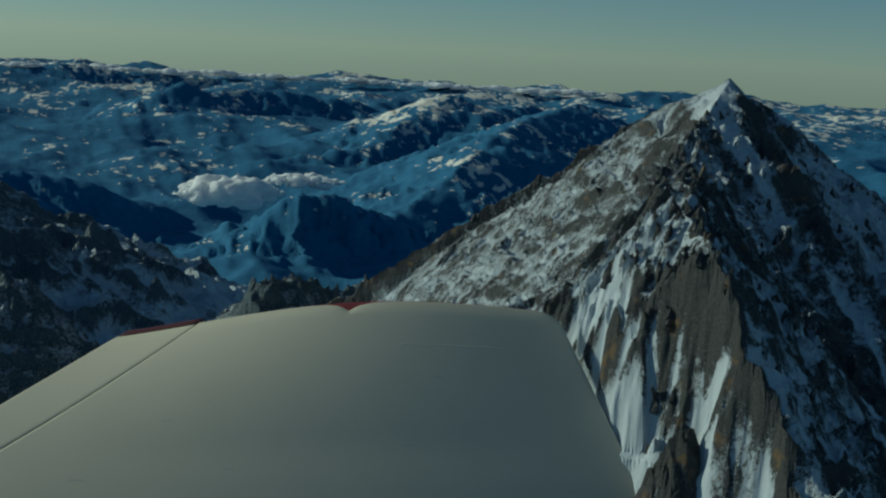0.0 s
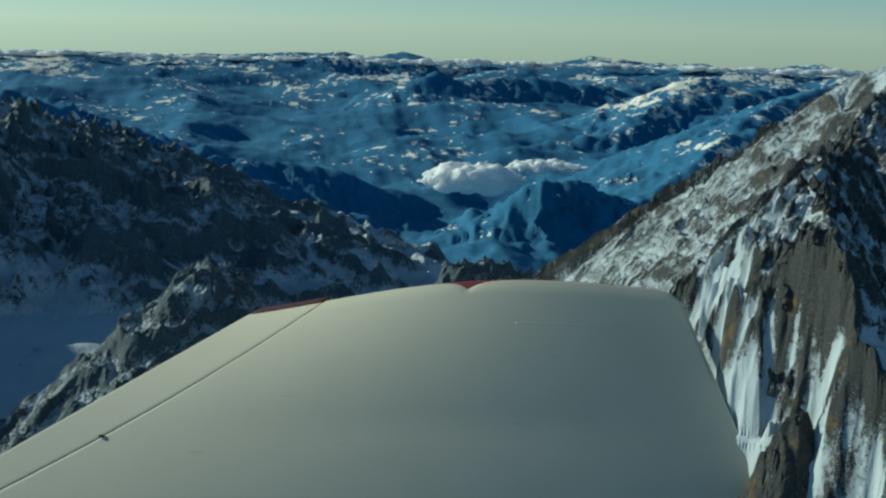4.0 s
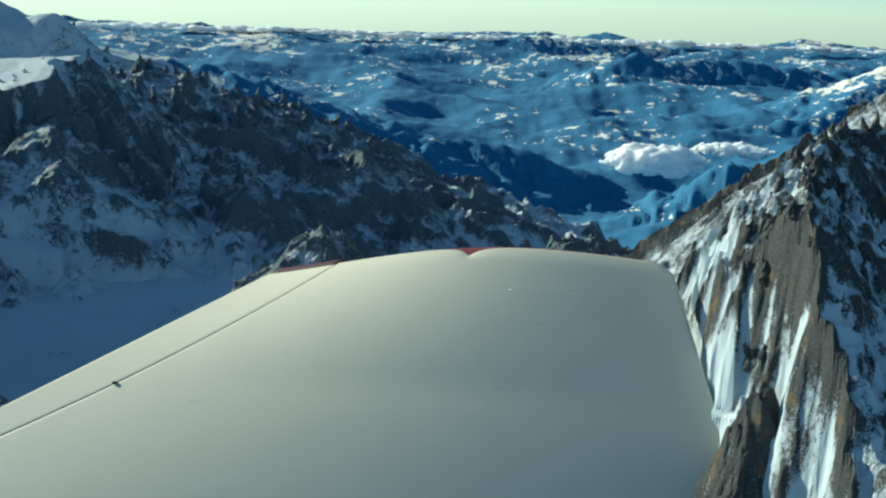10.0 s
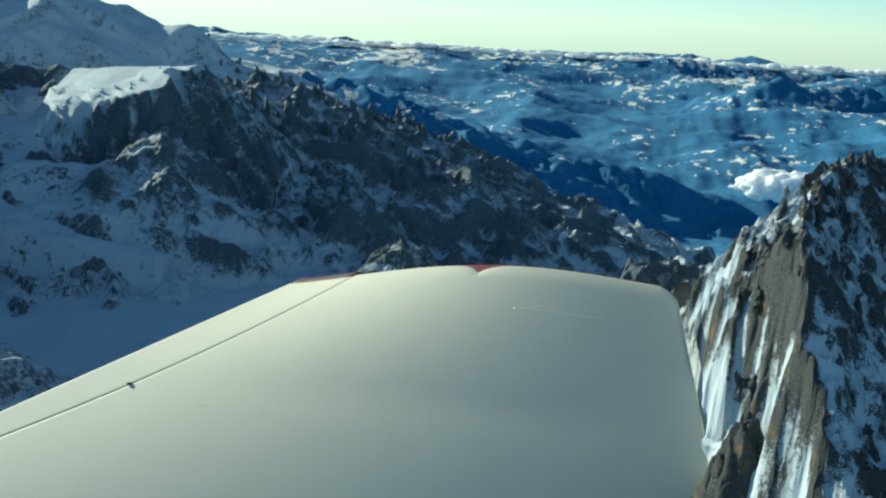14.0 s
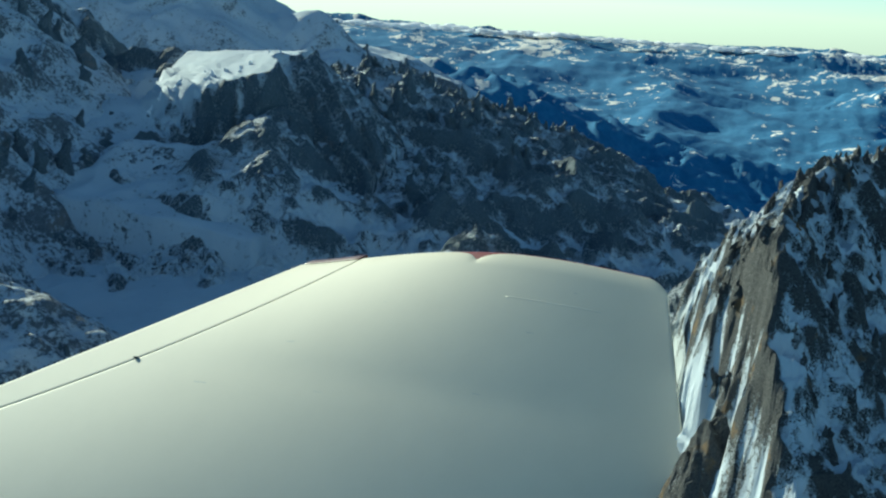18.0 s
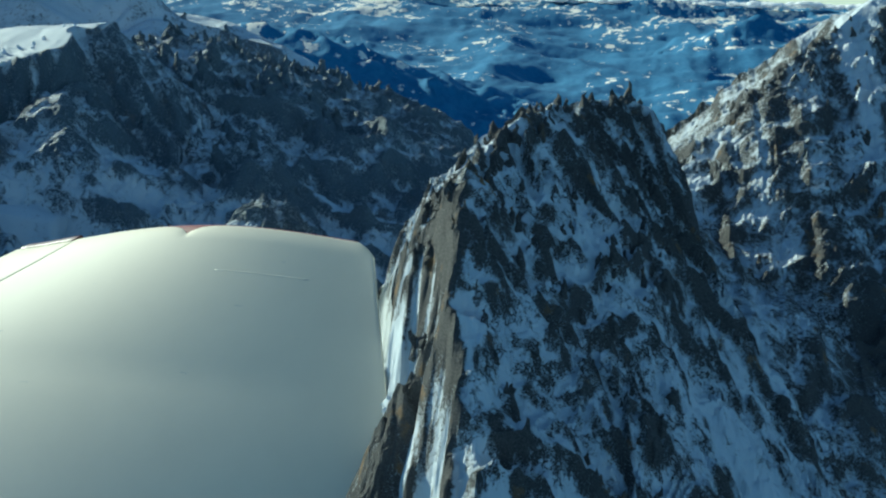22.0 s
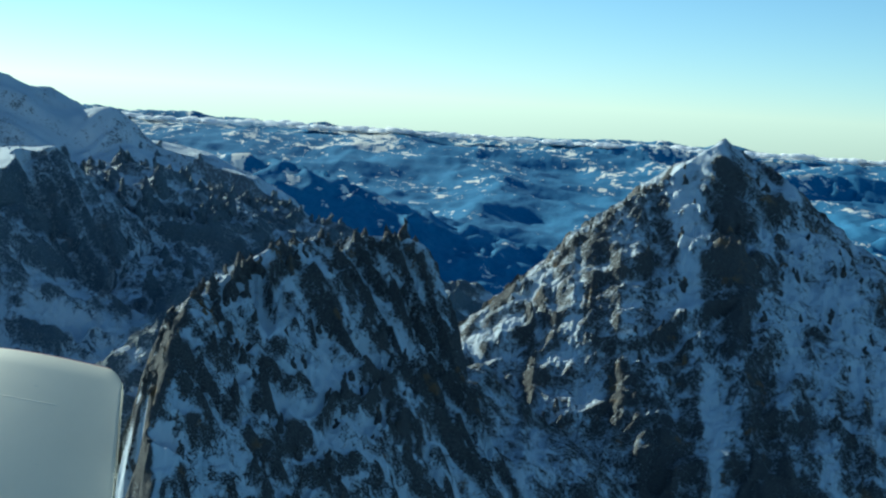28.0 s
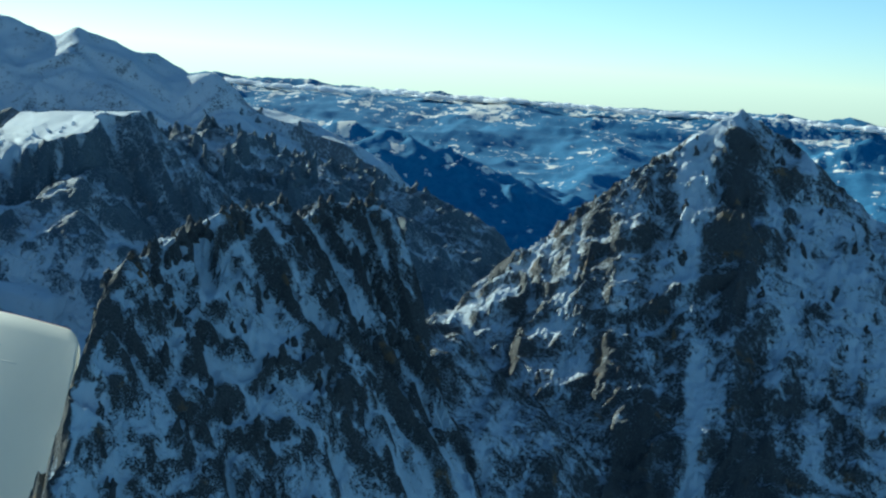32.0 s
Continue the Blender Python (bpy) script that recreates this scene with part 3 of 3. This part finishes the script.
scatter(spur, (92, 114), (150, 206), spur_height, granite, 90, (0.5, 1.2), 390)
scatter(spur, (81, 92), (166, 192), spur_height, granite, 70, (0.5, 1.3), 395)
scatter(peak, (122, 184), (232, 292), peak_height, granite, 90, (0.5, 1.2), 400)
scatter(ridge, (-200, -45), (640, 840), ridge_height, granite_hazed, 70, (4.0, 8.0), 410)
scatter(flank, (-330, -220), (480, 720), flank_height, granite_hazed, 40, (4.0, 9.0), 420)
towers(crags, ((68, 420, -77), (130, 420, -60)), crags_height, granite_hazed, 3.0, (1.6, 3.2), 1.5, 340)


# ---- clouds ----
def cloud(name, centre, size, count, label, seed, puff=(0.14, 0.5), group="", fineness=14, lobe=(1.9, 1.4, 0.85), stuff=cloud_white):
    rng = random.Random(seed)
    base = tagged(new(name), label, "cloud", group)
    base.location = centre
    bm = bmesh.new()
    for _ in range(count):
        u, v = rng.uniform(-1, 1), rng.uniform(-1, 1)
        edge = max(0.15, 1 - u * u * 0.9)
        r = size[2] * rng.uniform(*puff) ** 1.15 * edge
        m = Matrix.Translation((u * size[0], v * size[1] * edge, rng.uniform(-0.25, 0.55) * size[2] * edge))
        bmesh.ops.create_icosphere(bm, subdivisions=2, radius=r, matrix=m @ Matrix.Diagonal((*lobe, 1)))
    for v in bm.verts:
        p = (v.co + Vector(centre)) / (size[2] * 0.35)
        push = noise.noise_vector(p) * 0.16 + noise.noise_vector(p * 2.7) * 0.07
        v.co += push * size[2]
    body = part("cloud_body", bm, stuff, base)
    melt = body.modifiers.new("melt", "REMESH")
    melt.mode, melt.voxel_size, melt.use_smooth_shade = "VOXEL", size[2] / fineness, True
    return base


rng = random.Random(11)
for i in range(30):
    a = radians(-24 + i * 1.55 + rng.uniform(-0.3, 0.3))
    d = rng.uniform(4600, 4720)
    cloud("distant_cloud", (60 + d * math.sin(a), d * math.cos(a), -117 + rng.uniform(-2, 2)), (rng.uniform(85, 120), 25, rng.uniform(11, 16)), 45,
          "sunlit white cumulus cloud in the bank along the horizon", 20 + i, (0.4, 0.75), "clouds along the horizon", 7, (2.6, 2.2, 0.85), cloud_thin)
cloud("cloud_bank", (232, 1640, -176), (62, 40, 30), 260, "bright white cloud bank resting on a mountain flank", 4, (0.12, 0.42), "", 24, (1.6, 1.3, 0.9))
cloud("cloud_bank", (322, 1665, -162), (52, 30, 13), 130, "thin white cloud cap on a mountain ridge", 5, (0.16, 0.5), "", 16)


# ---- the aircraft wing ----
seam_paint = plain("seam_paint", (0.62, 0.57, 0.47), 0.6, 5.0)
wing_paint = plain("wing_paint", (0.74, 0.66, 0.51), 0.62, 9.0, 0.06, 0.0, 0.06, 0.05)
bracket_grey = plain("bracket_grey", (0.10, 0.10, 0.09), 0.5, 1.0)
fence_paint = plain("fence_paint", (0.11, 0.03, 0.03), 0.4, 6.0, 0.1)
tip_paint = plain("tip_paint", (0.24, 0.05, 0.05), 0.4, 6.0, 0.1)
WTL, WTR = Vector((15.1, 215.0, -44.4)), Vector((74.4, 191.0, -36.2))
WBL, WBR = Vector((-22.5, 197.0, -63.0)), Vector((80.6, 171.0, -56.6))
wing = tagged(new("aircraft_wing"), "white painted aircraft wing with a dark red tip", "wing")


def wing_point(u, v, drop=0.0):
    """u across the chord from the left edge to the right one, v from the tip (0) towards the root (1)."""
    p = WTL.lerp(WTR, u).lerp(WBL.lerp(WBR, u), v)
    camber = 3.4 * (1 - 0.55 * min(max(v, 0) / 0.8, 1)) * math.sin(math.pi * min(max(u, 0.0), 1.0) ** 1.12) ** 1.1
    return p + Vector((0, -0.3, 0.95)) * (camber - drop)


def hinge_line(v):
    """The share of the chord that belongs to the aileron."""
    return 0.185 - 0.092 * v


def wing_sheet(name, us, vs, thick, material, label="", edge=None, sink=0.0, chord=lambda u, v: u):
    """A curved slab of the wing over the given steps of u and v; its rims are rounded off."""
    bm = bmesh.new()
    rows = [[], []]
    for k, drop in enumerate((sink, sink + thick)):
        for v in vs:
            rows[k].append([bm.verts.new(wing_point(chord(u, v), v + (edge(u) if edge and v == vs[0] else 0), drop)) for u in us])
    top, low = rows
    nv, nu = len(vs) - 1, len(us) - 1
    for j in range(nv):
        for i in range(nu):
            bm.faces.new((top[j][i], top[j + 1][i], top[j + 1][i + 1], top[j][i + 1])).smooth = True
            bm.faces.new((low[j][i], low[j][i + 1], low[j + 1][i + 1], low[j + 1][i]))
        for i in (0, nu):
            bm.faces.new((top[j][i], top[j + 1][i], low[j + 1][i], low[j][i]))
    for i in range(nu):
        for j in (0, nv):
            bm.faces.new((top[j][i], top[j][i + 1], low[j][i + 1], low[j][i]))
    bmesh.ops.recalc_face_normals(bm, faces=bm.faces)
    ob = part(name, bm, material, wing, label)
    if thick > 0.5:
        soft = ob.modifiers.new("soft", "BEVEL")
        soft.width, soft.segments, soft.limit_method, soft.angle_limit = 0.22, 2, "ANGLE", radians(50)
    return ob


def tip_edge(u):
    """The small scallop in the tip and its rounded leading corner."""
    return 0.05 * math.exp(-abs(u - 0.535) / 0.022) + 0.07 * max(0.0, (u - 0.955) / 0.045) ** 2.5


def main_chord(u, v):
    return hinge_line(v) + 0.0012 + (1 - hinge_line(v) - 0.0012) * u


def aileron_chord(u, v):
    return (hinge_line(v) - 0.0012) * u


def steps(a, b, n):
    return [a + (b - a) * i / n for i in range(n + 1)]


ROOT = 2.4
wing_sheet("wing_panel", steps(0.0, 1.0, 100), steps(0.0, ROOT, 30), 1.6, wing_paint, "", lambda u: tip_edge(main_chord(u, 0)), 0.0, main_chord)
wing_sheet("aileron", steps(0.0, 1.0, 14), steps(0.012, ROOT, 30), 0.9, wing_paint, "", None, 0.02, aileron_chord)
wing_sheet("tip_cap", steps(0.19, 0.965, 40), steps(-0.016, 0.09, 3), 0.9, tip_paint, "dark red painted wing tip cap", None, 0.35)
wing_sheet("tip_fence", steps(0.002, 0.183, 8), steps(-0.03, 0.011, 2), 1.3, fence_paint, "blackish red aileron end plate", None, -0.1)
wing_sheet("gap_seal", steps(0.0, 1.0, 2), steps(0.02, ROOT, 30), 0.3, seam_paint, "narrow grey gap seal", None, 0.25, lambda u, v: hinge_line(v) + (u - 0.5) * 0.004)
wing_sheet("chord_seam", steps(0.66, 0.86, 24), steps(0.245, 0.2485, 1), 0.05, seam_paint, "thin pale chordwise seam", None, -0.012)
rng = random.Random(77)
for u, v, w in ((0.80, 0.17, 0.5), (0.74, 0.42, 0.7), (0.33, 0.62, 0.8), (0.28, 0.93, 1.0), (0.42, 0.34, 0.4), (0.70, 0.78, 0.6), (0.86, 0.55, 0.4), (0.47, 0.9, 0.6)):
    bm = bmesh.new()
    top = [bm.verts.new(wing_point(u + w * 0.012 * k, v + w * rng.uniform(-0.003, 0.003), -0.012)) for k in (-1, -0.3, 0.4, 1)]
    low = [bm.verts.new(wing_point(u + w * 0.012 * k, v + w * rng.uniform(0.004, 0.010), -0.012)) for k in (-0.8, -0.3, 0.4, 0.7)]
    for k in range(3):
        bm.faces.new((top[k], low[k], low[k + 1], top[k + 1]))
    part("paint_chip", bm, seam_paint, wing, "pale worn chip in the paint")
bm = bmesh.new()
bmesh.ops.create_cube(bm, size=1.0, matrix=Matrix.Translation(wing_point(hinge_line(0.82), 0.82) + Vector((0, -0.1, 0.12))) @ Matrix.Diagonal((0.9, 0.5, 0.3, 1)))
bmesh.ops.bevel(bm, geom=bm.edges[:], offset=0.12, segments=2, affect="EDGES")
part("hinge_bracket", bm, bracket_grey, wing, "small dark hinge bracket")
